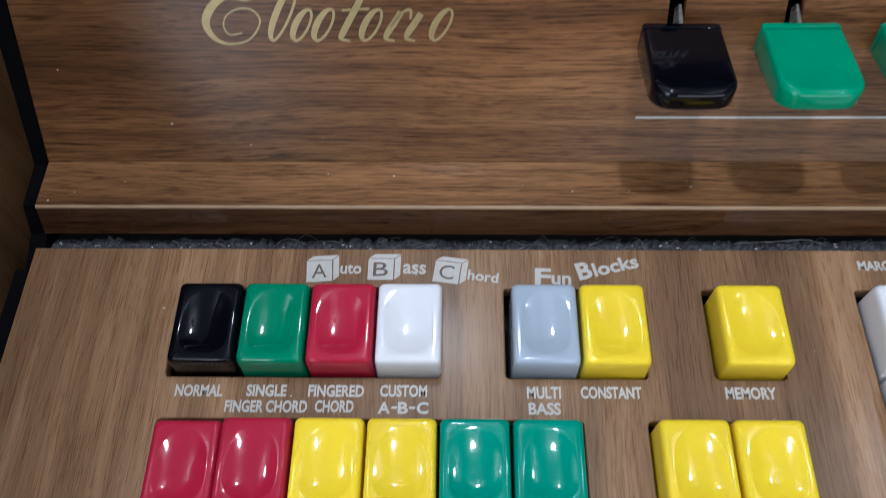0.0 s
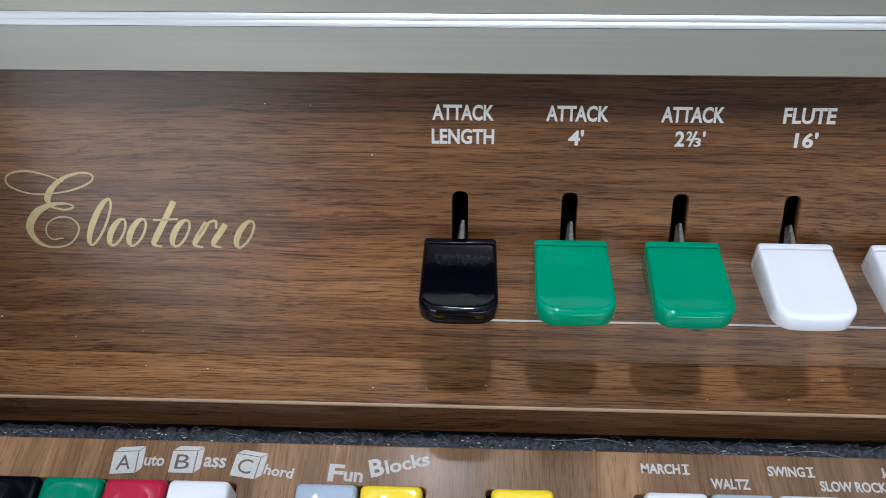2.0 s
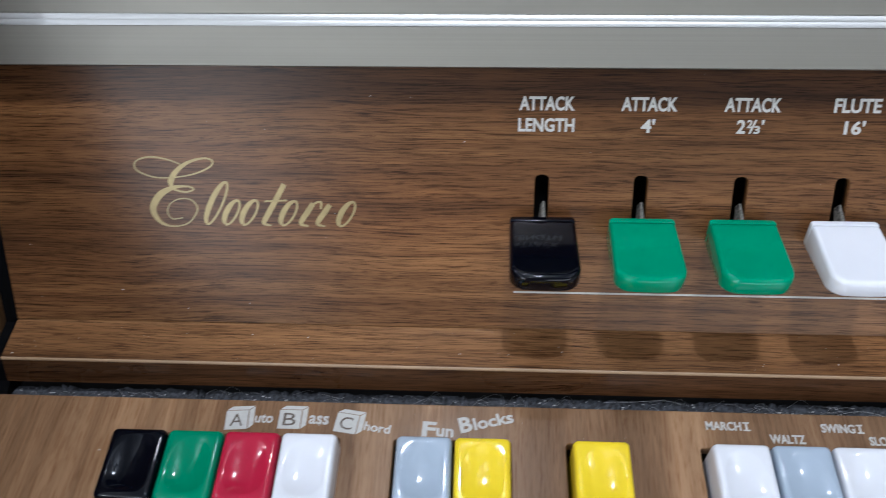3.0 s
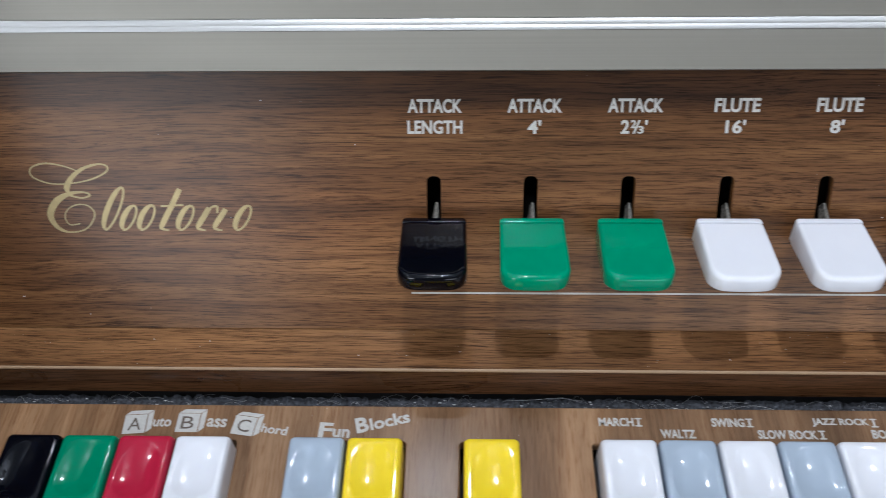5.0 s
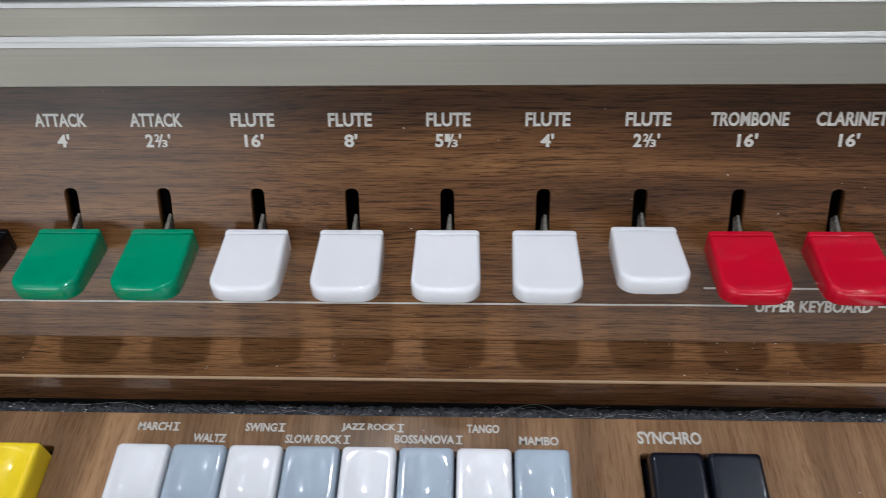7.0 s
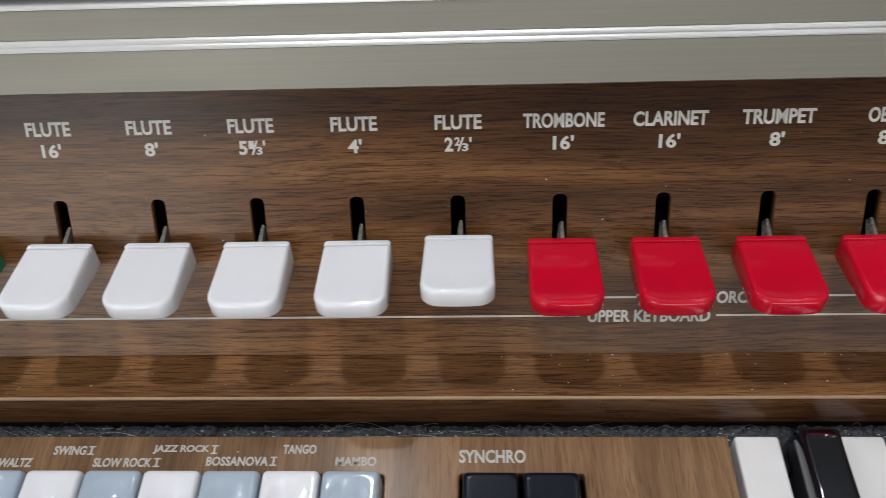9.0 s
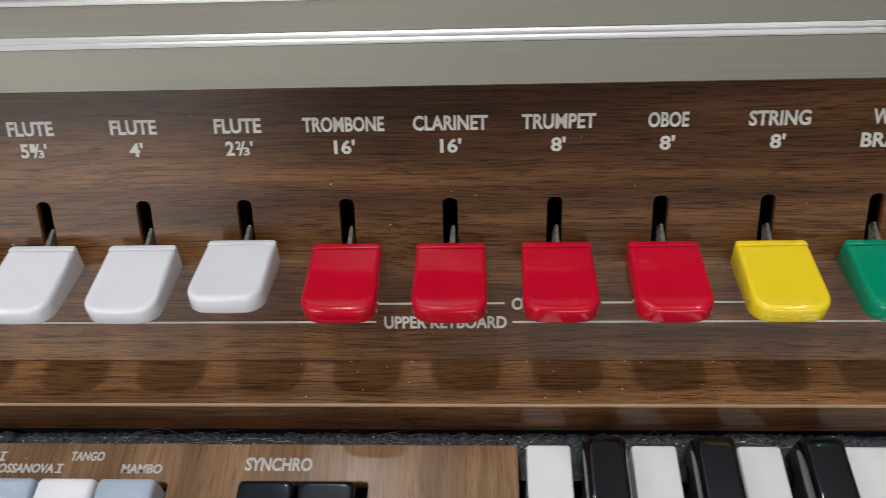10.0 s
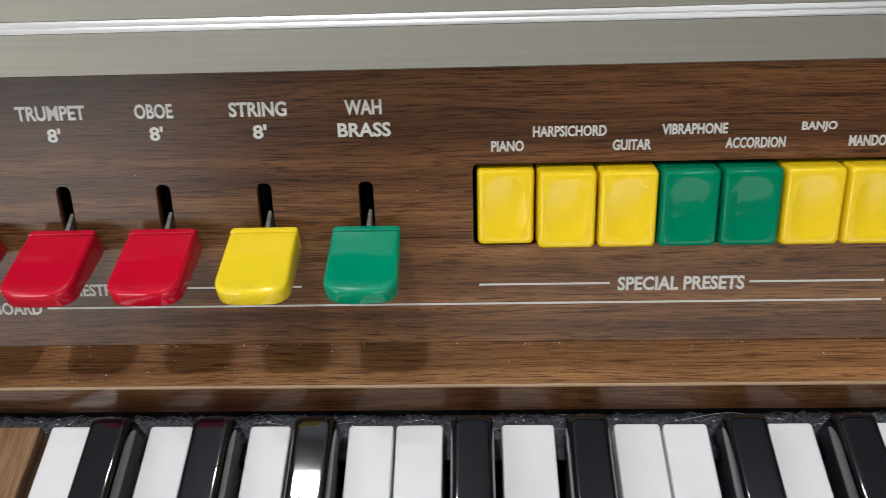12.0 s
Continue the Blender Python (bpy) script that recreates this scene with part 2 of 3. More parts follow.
# ---- building helpers ----
def empty(name, m=None):
    ob = new(name)
    ob.empty_display_size = 0.01
    if m is not None:
        ob.matrix_world = m
    return ob


def put(name, mesh, mat, parent=None, m=None, label=""):
    """One mesh object, under a parent or by itself, with its own local pose."""
    mesh.materials.clear()
    mesh.materials.append(mat)
    ob = new(name, mesh)
    if parent is not None:
        ob.parent = parent
    if m is not None:
        ob.matrix_basis = m
    if label:
        ob["label"] = label
    return ob


def mesh_from(bm, smooth=True, angle=12):
    me = bpy.data.meshes.new("mesh")
    bmesh.ops.recalc_face_normals(bm, faces=bm.faces)
    bm.to_mesh(me)
    bm.free()
    if smooth:
        me.polygons.foreach_set("use_smooth", [True] * len(me.polygons))
        me.set_sharp_from_angle(angle=radians(angle))
    return me


def part(name, bm, mat, parent=None, label="", m=None, smooth=True, angle=12):
    return put(name, mesh_from(bm, smooth, angle), mat, parent, m, label)


def ring(x0, x1, y0, y1, z, front, back, steps=5, bulge=0.0):
    """A rounded rectangle, with its own corner radius at the front (y0) and the back (y1)."""
    cx, hx = (x0 + x1) / 2, (x1 - x0) / 2
    pts = []
    for sx, sy, r, a0 in ((1, 1, back, 0), (-1, 1, back, 90), (-1, -1, front, 180), (1, -1, front, 270)):
        ox, oy = (x1 - r if sx > 0 else x0 + r), (y1 - r if sy > 0 else y0 + r)
        for i in range(steps + 1):
            a = radians(a0 + 90 * i / steps)
            pts.append([ox + r * math.cos(a), oy + r * math.sin(a), z])
        if bulge and (sx, sy) == (-1, -1):
            for i in range(1, 6):
                pts.append([x0 + r + (x1 - x0 - 2 * r) * i / 6, y0, z])
    if bulge:
        for p in pts:
            if p[1] < (y0 + y1) / 2:
                w = ((y0 + y1) / 2 - p[1]) / ((y1 - y0) / 2)
                p[1] -= bulge * w * w * (1 - ((p[0] - cx) / hx) ** 2)
    return pts


def loft(rings, cap=(True, True), bm=None):
    bm = bm or bmesh.new()
    rows = [[bm.verts.new(p) for p in r] for r in rings]
    n = len(rows[0])
    for a, b in zip(rows, rows[1:]):
        for i in range(n):
            bm.faces.new((a[i], a[(i + 1) % n], b[(i + 1) % n], b[i]))
    if cap[0]:
        bm.faces.new(rows[0][::-1])
    if cap[1]:
        bm.faces.new(rows[-1])
    return bm


def box(x0, x1, y0, y1, z0, z1, bevel=0.0, bm=None):
    bm = bm or bmesh.new()
    made = bmesh.ops.create_cube(bm, size=1.0)["verts"]
    for v in made:
        v.co = Vector(((x0 + x1) / 2 + v.co.x * (x1 - x0), (y0 + y1) / 2 + v.co.y * (y1 - y0), (z0 + z1) / 2 + v.co.z * (z1 - z0)))
    if bevel:
        edges = list({e for v in made for e in v.link_edges})
        bmesh.ops.bevel(bm, geom=edges, offset=bevel, segments=3, affect="EDGES", profile=0.5)
    return bm


def rounded(points, radii, steps=5):
    """A polygon with its corners rounded."""
    out, n = [], len(points)
    for i, p in enumerate(points):
        r = radii[i] if isinstance(radii, (list, tuple)) else radii
        p, a, b = Vector(p), Vector(points[i - 1]), Vector(points[(i + 1) % n])
        if r <= 0:
            out.append((p.x, p.y))
            continue
        s, e = p + (a - p).normalized() * r, p + (b - p).normalized() * r
        for k in range(steps + 1):
            u = k / steps
            q = s.lerp(p, u).lerp(p.lerp(e, u), u)
            out.append((q.x, q.y))
    return out


def rect(x0, x1, y0, y1):
    return [(x0, y0), (x1, y0), (x1, y1), (x0, y1)]


def plate_mesh(outlines, thick, bevel=0.0):
    """A plate with openings that go through it; its top lies at z = 0."""
    cu = bpy.data.curves.new("plate", "CURVE")
    cu.dimensions, cu.fill_mode = "2D", "BOTH"
    cu.extrude, cu.bevel_depth, cu.bevel_resolution, cu.offset = thick / 2 - bevel, bevel, 2, -bevel
    for pts in outlines:
        sp = cu.splines.new("POLY")
        sp.points.add(len(pts) - 1)
        for q, p in zip(sp.points, pts):
            q.co = (p[0], p[1], 0, 1)
        sp.use_cyclic_u = True
    ob = bpy.data.objects.new("plate", cu)
    me = bpy.data.meshes.new_from_object(ob)
    bpy.data.objects.remove(ob)
    bpy.data.curves.remove(cu)
    me.transform(Matrix.Translation((0, 0, -thick / 2)))
    bm = bmesh.new()
    bm.from_mesh(me)
    bmesh.ops.remove_doubles(bm, verts=bm.verts, dist=0.000002)
    bm.to_mesh(me)
    bm.free()
    return me


def text_mesh(words, bold=0.012):
    cu = bpy.data.curves.new("words", "FONT")
    cu.body, cu.size, cu.offset, cu.extrude, cu.resolution_u = words, 1.0, bold, 0.02, 3
    ob = bpy.data.objects.new("words", cu)
    me = bpy.data.meshes.new_from_object(ob)
    bpy.data.objects.remove(ob)
    bpy.data.curves.remove(cu)
    return me


def extent(me):
    co = np.zeros(len(me.vertices) * 3, dtype=np.float32)
    me.vertices.foreach_get("co", co)
    co = co.reshape(-1, 3)
    return co.min(0), co.max(0)


def lettering(words, x0, x1, y, height, parent, mat=None, turn=0.0, bold=0.027, lift=0.0, name="lettering", shear=0.0):
    """Printed words between x0 and x1 on the baseline y of the parent's face, a hair's breadth thick."""
    me = text_mesh(words, bold)
    lo, hi = extent(me)
    fx, fy = (x1 - x0) / (hi[0] - lo[0]), height / (hi[1] - lo[1])
    me.transform(Matrix.Diagonal((fx, fy, 0.002, 1)) @ Matrix.Translation((-lo[0], -lo[1], -lo[2])))
    if shear:
        me.transform(Matrix(((1, shear, 0, 0), (0, 1, 0, 0), (0, 0, 1, 0), (0, 0, 0, 1))))
    return put(name, me, mat or INK, parent, pose(x0, y, 0.00003 + lift, 0, 0, turn), f'printed words "{words}"')


def line(x0, x1, y, wide, parent):
    return part("printed_line", box(x0, x1, y - wide / 2, y + wide / 2, 0.00002, 0.00009), INK, parent, "thin white printed line", smooth=False)


def ribbon(points, parent, name="flourish", mat=None, lift=0.0):
    """A flat stroke of changing width (x, y, width) through the points given, smoothly."""
    bm = bmesh.new()
    pts = [Vector(p) for p in points]
    ext = [pts[0] * 2 - pts[1]] + pts + [pts[-1] * 2 - pts[-2]]
    path = []
    for i in range(1, len(ext) - 2):
        a, b, c, d = ext[i - 1:i + 3]
        for k in range(9):
            u = k / 9
            path.append(0.5 * ((2 * b) + (c - a) * u + (2 * a - 5 * b + 4 * c - d) * u * u + (3 * b - a - 3 * c + d) * u ** 3))
    path.append(pts[-1])
    rows = []
    for i, p in enumerate(path):
        d = (path[min(i + 1, len(path) - 1)] - path[max(i - 1, 0)])
        n = Vector((-d.y, d.x, 0)).normalized() * max(p.z, 0.0002) / 2
        rows.append((bm.verts.new((p.x + n.x, p.y + n.y, 0)), bm.verts.new((p.x - n.x, p.y - n.y, 0))))
    for a, b in zip(rows, rows[1:]):
        bm.faces.new((a[0], a[1], b[1], b[0]))
    made = bmesh.ops.extrude_face_region(bm, geom=list(bm.faces))["geom"]
    for v in made:
        if isinstance(v, bmesh.types.BMVert):
            v.co.z += 0.00006
    return part(name, bm, mat or GOLD, parent, m=pose(0, 0, 0.00003 + lift), smooth=False)


def run(points, x0, x1):
    """A profile (y, z), pulled from x0 to x1."""
    return loft([[(x, y, z) for y, z in points] for x in (x0, x1)])


# ---- the room ----
X0, X1, Y0, Y1 = -2.6, 3.0, -3.0, 2.2
for name, bm, mat, label, cat in (
        ("floor", box(X0, X1, Y0, Y1, -0.1, 0.0), FLOOR_MAT, "brown carpet floor of the room", "floor"),
        ("ceiling", box(X0, X1, Y0, Y1, CEILING, CEILING + 0.1), CEILING_PAINT, "plain white ceiling of the room", "ceiling"),
        ("wall_north", box(X0, X1, Y1, Y1 + 0.1, 0, CEILING), WALL_PAINT, "plain beige painted wall", "wall"),
        ("wall_west", box(X0 - 0.1, X0, Y0 - 0.1, Y1 + 0.1, 0, CEILING), WALL_PAINT, "plain beige painted wall", "wall"),
        ("wall_east", box(X1, X1 + 0.1, Y0 - 0.1, Y1 + 0.1, 0, CEILING), WALL_PAINT, "plain beige painted wall", "wall")):
    tagged(part(name, bm, mat, smooth=False), label, cat, kind="structure")
south = empty("wall_south", pose(0, 0, 0))
tagged(south, "plain beige painted wall with two assumed window openings", "wall", kind="structure")
edges = [X0] + [x for w in WINDOWS for x in w[:2]] + [X1]
for a, b in zip(edges[::2], edges[1::2]):
    part("wall_section", box(a, b, Y0 - 0.1, Y0, 0, CEILING), WALL_PAINT, south, smooth=False)
for n, (wx0, wx1, wz0, wz1, watts) in enumerate(WINDOWS):
    part("wall_section", box(wx0, wx1, Y0 - 0.1, Y0, 0, wz0), WALL_PAINT, south, smooth=False)
    part("wall_section", box(wx0, wx1, Y0 - 0.1, Y0, wz1, CEILING), WALL_PAINT, south, smooth=False)
    # frame added to complete the assumed opening
    window = empty(f"window_{n + 1}", pose(0, Y0, 0))
    tagged(window, "white painted frame added to an assumed wide window", "window", kind="structure")
    for a, b, c, d in ((wx0, wx0 + 0.04, wz0, wz1), (wx1 - 0.04, wx1, wz0, wz1), (wx0 + 0.041, wx1 - 0.041, wz0, wz0 + 0.04), (wx0 + 0.041, wx1 - 0.041, wz1 - 0.04, wz1)):
        part("window_frame", box(a, b, -0.015, 0.03, c, d, 0.004), LAMP_WHITE, window)
for lx, ly, wide, deep, watts in LAMPS:
    fix = empty("ceiling_light", pose(lx, ly, CEILING))
    part("housing", box(-0.09, 0.09, -0.15, 0.15, -DROP, -DROP + 0.07, 0.008), LAMP_WHITE, fix)
    for y in (-0.13, 0.13):
        part("hanger", box(-0.004, 0.004, y - 0.004, y + 0.004, -DROP + 0.07, 0.0), LAMP_WHITE, fix)
    tagged(fix, "assumed white rectangular light fitting hung below the ceiling, out of view", "ceiling light", "ceiling lights")

# ---- organ: case ----
LEFT, RIGHT = -0.1055, 0.720
case = empty("organ_case", pose(0, 0, 0))
tagged(case, "walnut wooden case of an electric organ standing on the floor", "organ")
cheek = [(-0.16, 0.0), (0.36, 0.0), (0.36, 0.93), (0.120, 0.93), (0.085, 0.905), (0.030, 0.862), (-0.03, 0.845), (-0.16, 0.835)]
for x in (LEFT - 0.0045, RIGHT + 0.0300):
    put("side_panel", plate_mesh([rounded(cheek, 0.006)], 0.0255, 0.0015), SIDE_WOOD, case, pose(x, 0, 0) @ Matrix(((0, 0, 1, 0), (1, 0, 0, 0), (0, 1, 0, 0), (0, 0, 0, 1))), "walnut side cheek")
part("back_panel", box(LEFT - 0.0045, RIGHT + 0.0045, 0.335, 0.355, 0.0, 0.90, 0.001), SIDE_WOOD, case)
part("front_panel", box(LEFT - 0.0045, RIGHT + 0.0045, -0.06, -0.045, 0.0, 0.795, 0.001), SIDE_WOOD, case)
part("inner_bed", box(LEFT - 0.0045, RIGHT + 0.0045, -0.045, 0.335, 0.755, 0.770), VOID, case, "dark inside of the case")
part("inner_back", box(LEFT - 0.0045, RIGHT + 0.0045, 0.182, 0.190, 0.770, 0.880), VOID, case, "dark inside of the case")

# black fill stands in for the shade in the gaps beside the cheeks
for x0, x1 in ((LEFT - 0.0044, LEFT - 0.0002), (RIGHT + 0.0002, RIGHT + 0.0044)):
    part("gap_shade", run([(0.0920, 0.7720), (0.1260, 0.7720), (0.1740, 0.8850), (0.1660, 0.8900), (0.1190, 0.8035), (0.1070, 0.8030), (0.1030, 0.7960), (0.0920, 0.7930)], x0, x1), REST_BLACK, case, "black fill painted for the shade in the gap beside the side cheek")
    part("gap_shade", box(x0, x1, -0.045, 0.0915, 0.772, 0.7975), REST_BLACK, case)

# ---- organ: sloping voice panel ----
SLOPE = 59.7
PANEL = pose(0, 0.14235, 0.84507, SLOPE)
PITCH, FIRST = 0.0269, 0.050
SLOTS = [FIRST + PITCH * i for i in range(14)]
BOTTOM, TOP = -0.0460, 0.034
P_X0, P_X1, P_V0, P_V1 = 0.4277, 0.5378, -0.0176, 0.0046
panel = empty("control_board", PANEL)
tagged(panel, "sloping walnut control board with white printed voice names", "control board")
holes = [rounded(rect(x - 0.0020, x + 0.0020, -0.0185, 0.0005), 0.0019) for x in SLOTS]
holes.append(rounded(rect(P_X0, P_X1, P_V0, P_V1), 0.0016))
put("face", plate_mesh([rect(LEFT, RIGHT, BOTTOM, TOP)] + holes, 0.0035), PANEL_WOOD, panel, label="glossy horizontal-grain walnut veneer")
part("backing", box(LEFT, RIGHT, BOTTOM, TOP, -0.034, -0.030), VOID, panel)

NAMES = [("ATTACK", "LENGTH", 14.6, 14.9), ("ATTACK", "4'", 14.6, 3.6), ("ATTACK", "2 2/3", 14.6, 0), ("FLUTE", "16'", 12.0, 5.3),
         ("FLUTE", "8'", 12.0, 3.6), ("FLUTE", "5 1/3", 12.0, 0), ("FLUTE", "4'", 12.0, 3.6), ("FLUTE", "2 2/3", 12.0, 0),
         ("TROMBONE", "16'", 20.6, 5.3), ("CLARINET", "16'", 18.7, 5.3), ("TRUMPET", "8'", 18.2, 3.6), ("OBOE", "8'", 9.9, 3.6),
         ("STRING", "8'", 14.8, 3.6), ("WAH", "BRASS", 9.4, 13.6)]
for x, (upper, lower, wu, wl) in zip(SLOTS, NAMES):
    c = x + 0.0005
    lettering(upper, c - wu / 2000, c + wu / 2000, 0.0180, 0.0038, panel)
    if " " in lower:
        whole, (top_n, low_n) = lower[0], lower[2:].split("/")
        lettering(whole, c - 0.0036, c - 0.0014, 0.0123, 0.0037, panel)
        lettering(top_n, c - 0.0010, c + 0.0004, 0.0138, 0.0022, panel)
        lettering("/", c - 0.0004, c + 0.0015, 0.0123, 0.0037, panel, bold=0.004)
        lettering(low_n, c + 0.0009, c + 0.0025, 0.0123, 0.0021, panel)
        lettering("'", c + 0.0028, c + 0.0034, 0.0147, 0.0013, panel)
    else:
        lettering(lower, c - wl / 2000, c + wl / 2000, 0.0123, 0.0037, panel)
for x0, x1, v in ((0.0432, 0.2712, -0.0344), (0.3084, 0.5371, -0.0345), (0.2583, 0.3062, -0.0290), (0.3320, 0.3805, -0.0289),
                  (0.4291, 0.4643, -0.0289), (0.5016, 0.5371, -0.0289)):
    line(x0, x1, v, 0.00055, panel)
lettering("UPPER KEYBOARD", 0.2735, 0.3068, -0.0364, 0.0037, panel)
lettering("ORCHESTRA", 0.3081, 0.3305, -0.0310, 0.0036, panel)
lettering("SPECIAL PRESETS", 0.4665, 0.5003, -0.0311, 0.0040, panel)
for words, x0, x1, v in (("PIANO", 432.6, 440.9, 7.8), ("HARPSICHORD", 443.2, 461.8, 11.4), ("GUITAR", 463.5, 473.2, 7.6), ("VIBRAPHONE", 475.7, 492.1, 11.4),
                         ("ACCORDION", 491.9, 506.8, 7.6), ("BANJO", 510.5, 519.2, 11.3), ("MANDOLIN", 522.6, 535.6, 7.6)):
    lettering(words, x0 / 1000, x1 / 1000, v / 1000, 0.0028, panel)


# gold emblem: a looped flourish, then a row of slanted ovals and bars
def art(points):
    return [(-0.0638 + (x - 303) * 0.0000545, 0.0042 - (y - 58) * 0.0000570, w * 0.0000550) for x, y, w in points]


ribbon(art([(575, 103, 5), (480, 70, 7), (390, 59, 9), (318, 82, 8), (318, 125, 8), (395, 158, 7), (490, 162, 6), (610, 143, 8), (700, 106, 9),
            (716, 74, 8), (670, 63, 9), (590, 84, 16), (525, 128, 24), (490, 180, 30), (496, 212, 12)]), panel)
ribbon(art([(604, 214, 10), (570, 205, 9), (500, 212, 20), (425, 250, 34), (380, 320, 34), (405, 385, 22), (470, 413, 9), (560, 394, 8), (614, 325, 8),
            (592, 278, 7), (535, 268, 7), (478, 292, 6), (455, 335, 6), (475, 373, 6), (532, 368, 6)]), panel)
ribbon(art([(500, 222, 9), (560, 234, 9), (604, 222, 8), (598, 212, 6)]), panel)
for left, tall, wide_ in ((628, 219, 118), (730, 126, 112), (822, 128, 118), (1028, 126, 118), (1330, 126, 116)):
    loop = []
    for k in range(13):
        a = radians(250 - 30 * k)
        up = (math.sin(a) + 1) / 2
        loop.append((left + wide_ * (0.28 + 0.27 * math.cos(a)) + up * tall * 0.52, 400 - up * tall, 11 + 17 * max(0, -math.cos(a))))
    ribbon(art(loop), panel)
for x0, x1, y1 in ((958, 1078, 188), (1152, 1222, 284), (1240, 1308, 290)):
    ribbon(art([(x0 + 40, 402, 8), (x0 + 2, 392, 16), (x0 + 10, 368, 27), ((x0 + x1) / 2 + 6, (368 + y1) / 2, 28), (x1, y1, 26)]), panel)
ribbon(art([(970, 276, 9), (1088, 270, 9)]), panel)
ribbon(art([(1170, 350, 8), (1222, 290, 10), (1262, 276, 12), (1262, 312, 10)]), panel)

# lip below the panel, felt behind the keys
lip = empty("panel_lip", pose(0, 0, 0))
tagged(lip, "glossy walnut lip below the voice panel", "wooden trim")


part("lip_board", run([(0.1290, 0.8050), (0.1058, 0.8050), (0.1058, 0.7968), (0.1290, 0.7968)], LEFT, RIGHT), LIP_WOOD, lip)
part("edge_band", run([(0.1057, 0.80506), (0.1054, 0.80500), (0.1052, 0.8048), (0.1051, 0.8046), (0.1051, 0.8043), (0.1057, 0.8043)], LEFT, RIGHT), EDGE_WOOD, lip, "pale worn front edge")
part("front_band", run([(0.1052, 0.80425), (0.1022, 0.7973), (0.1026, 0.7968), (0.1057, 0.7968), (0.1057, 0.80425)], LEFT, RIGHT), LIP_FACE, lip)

felt = empty("felt_strip", pose(0, 0, 0))
tagged(felt, "dark grey dusty felt strip behind the keys", "felt strip")
bm = bmesh.new()
rng = random.Random(4)
cols = 820
grid = []
for i in range(cols + 1):
    x = LEFT - 0.003 + (RIGHT - LEFT + 0.006) * i / cols
    grid.append([bm.verts.new((x, 0.0905 + 0.0021 * j, 0.7912 + max(0.0, 0.0905 + 0.0021 * j - 0.0975) * 0.22 + (0 if j == 0 else rng.gauss(0.0004, 0.0006)))) for j in range(7)])
for a, b in zip(grid, grid[1:]):
    for j in range(6):
        bm.faces.new((a[j], b[j], b[j + 1], a[j + 1]))
part("felt", bm, FELT, felt, angle=60)
part("felt_base", box(LEFT - 0.003, RIGHT + 0.003, 0.0905, 0.1065, 0.770, 0.7900), VOID, felt)
bm = bmesh.new()
for i in range(1100):
    x, y, z = rng.uniform(LEFT, RIGHT), rng.uniform(0.0982, 0.1026), rng.random() * 0.0008
    z += 0.7914 + (y - 0.0975) * 0.22
    s = rng.choice((0.00008, 0.0001, 0.00012, 0.00016, 0.00028))
    box(x, x + s * rng.uniform(1, 3), y, y + s, z, z + s * 0.6, bm=bm)
tagged(part("lint_specks", bm, LINT, smooth=False), "pale lint specks lying on the dark felt", "lint", kind="stuff")
bm = bmesh.new()
for i in range(170):
    x, y, z = rng.uniform(LEFT, 0.62), rng.uniform(0.0985, 0.1026), 0.7926
    a, long = rng.uniform(-0.5, 0.5), rng.uniform(0.002, 0.009)
    last = None
    for k in range(8):
        u = k / 7
        p = Vector((x + long * u, y + math.sin(a) * long * u * 0.35 + 0.0006 * math.sin(u * 5 + i), z + 0.0022 * math.sin(u * 3.1) + 0.0004))
        tri = [bm.verts.new(p + Vector((0, 0.00003 * math.cos(q), 0.00003 * math.sin(q)))) for q in (0, 2.1, 4.2)]
        if last:
            for q in range(3):
                bm.faces.new((last[q], last[(q + 1) % 3], tri[(q + 1) % 3], tri[q]))
        last = tri
for i in range(13):
    x, y, long, bow = rng.uniform(0.0, 0.60), rng.uniform(0.0972, 0.1020), rng.uniform(0.010, 0.030), rng.uniform(-0.0016, 0.0016)
    last = None
    for k in range(13):
        u = k / 12
        p = Vector((x + long * u, y + bow * math.sin(3.1 * u) + 0.0005 * math.sin(7 * u + i), 0.7930 + 0.0038 * math.sin(3.1 * u) * (i % 3) / 2))
        tri = [bm.verts.new(p + Vector((0, 0.000055 * math.cos(q), 0.000055 * math.sin(q)))) for q in (0, 2.1, 4.2)]
        if last:
            for q in range(3):
                bm.faces.new((last[q], last[(q + 1) % 3], tri[(q + 1) % 3], tri[q]))
        last = tri
tagged(part("lint_fibres", bm, LINT, smooth=False), "fine pale dust fibres caught on the felt", "lint", kind="stuff")

# ---- aluminium rail over the panel ----
rail = empty("metal_rail", PANEL)
tagged(rail, "brushed aluminium rail with a double bead above the panel", "metal rail")


def profile(points, x0, x1):
    """A profile (v, height), pulled from x0 to x1."""
    return loft([[(x, v, h) for v, h in points] for x in (x0, x1)])


def bead(v0, v1, base, high, steps=6):
    return [(v0 + (v1 - v0) * (0.5 - 0.5 * math.cos(math.pi * i / steps)), base + high * math.sin(math.pi * i / steps)) for i in range(steps + 1)]


def fillet(v0, v1, h0, h1, steps=7):
    """A rounded step that turns from facing forward to facing up."""
    a0, a1 = radians(4), radians(46)
    s0, c0, s1, c1 = math.sin(a0), math.cos(a0), math.sin(a1), math.cos(a1)
    turns = [a0 + (a1 - a0) * i / steps for i in range(steps + 1)]
    return [(v0 + (v1 - v0) * (math.sin(a) - s0) / (s1 - s0), h0 - (h0 - h1) * (c0 - math.cos(a)) / (c0 - c1)) for a in turns]


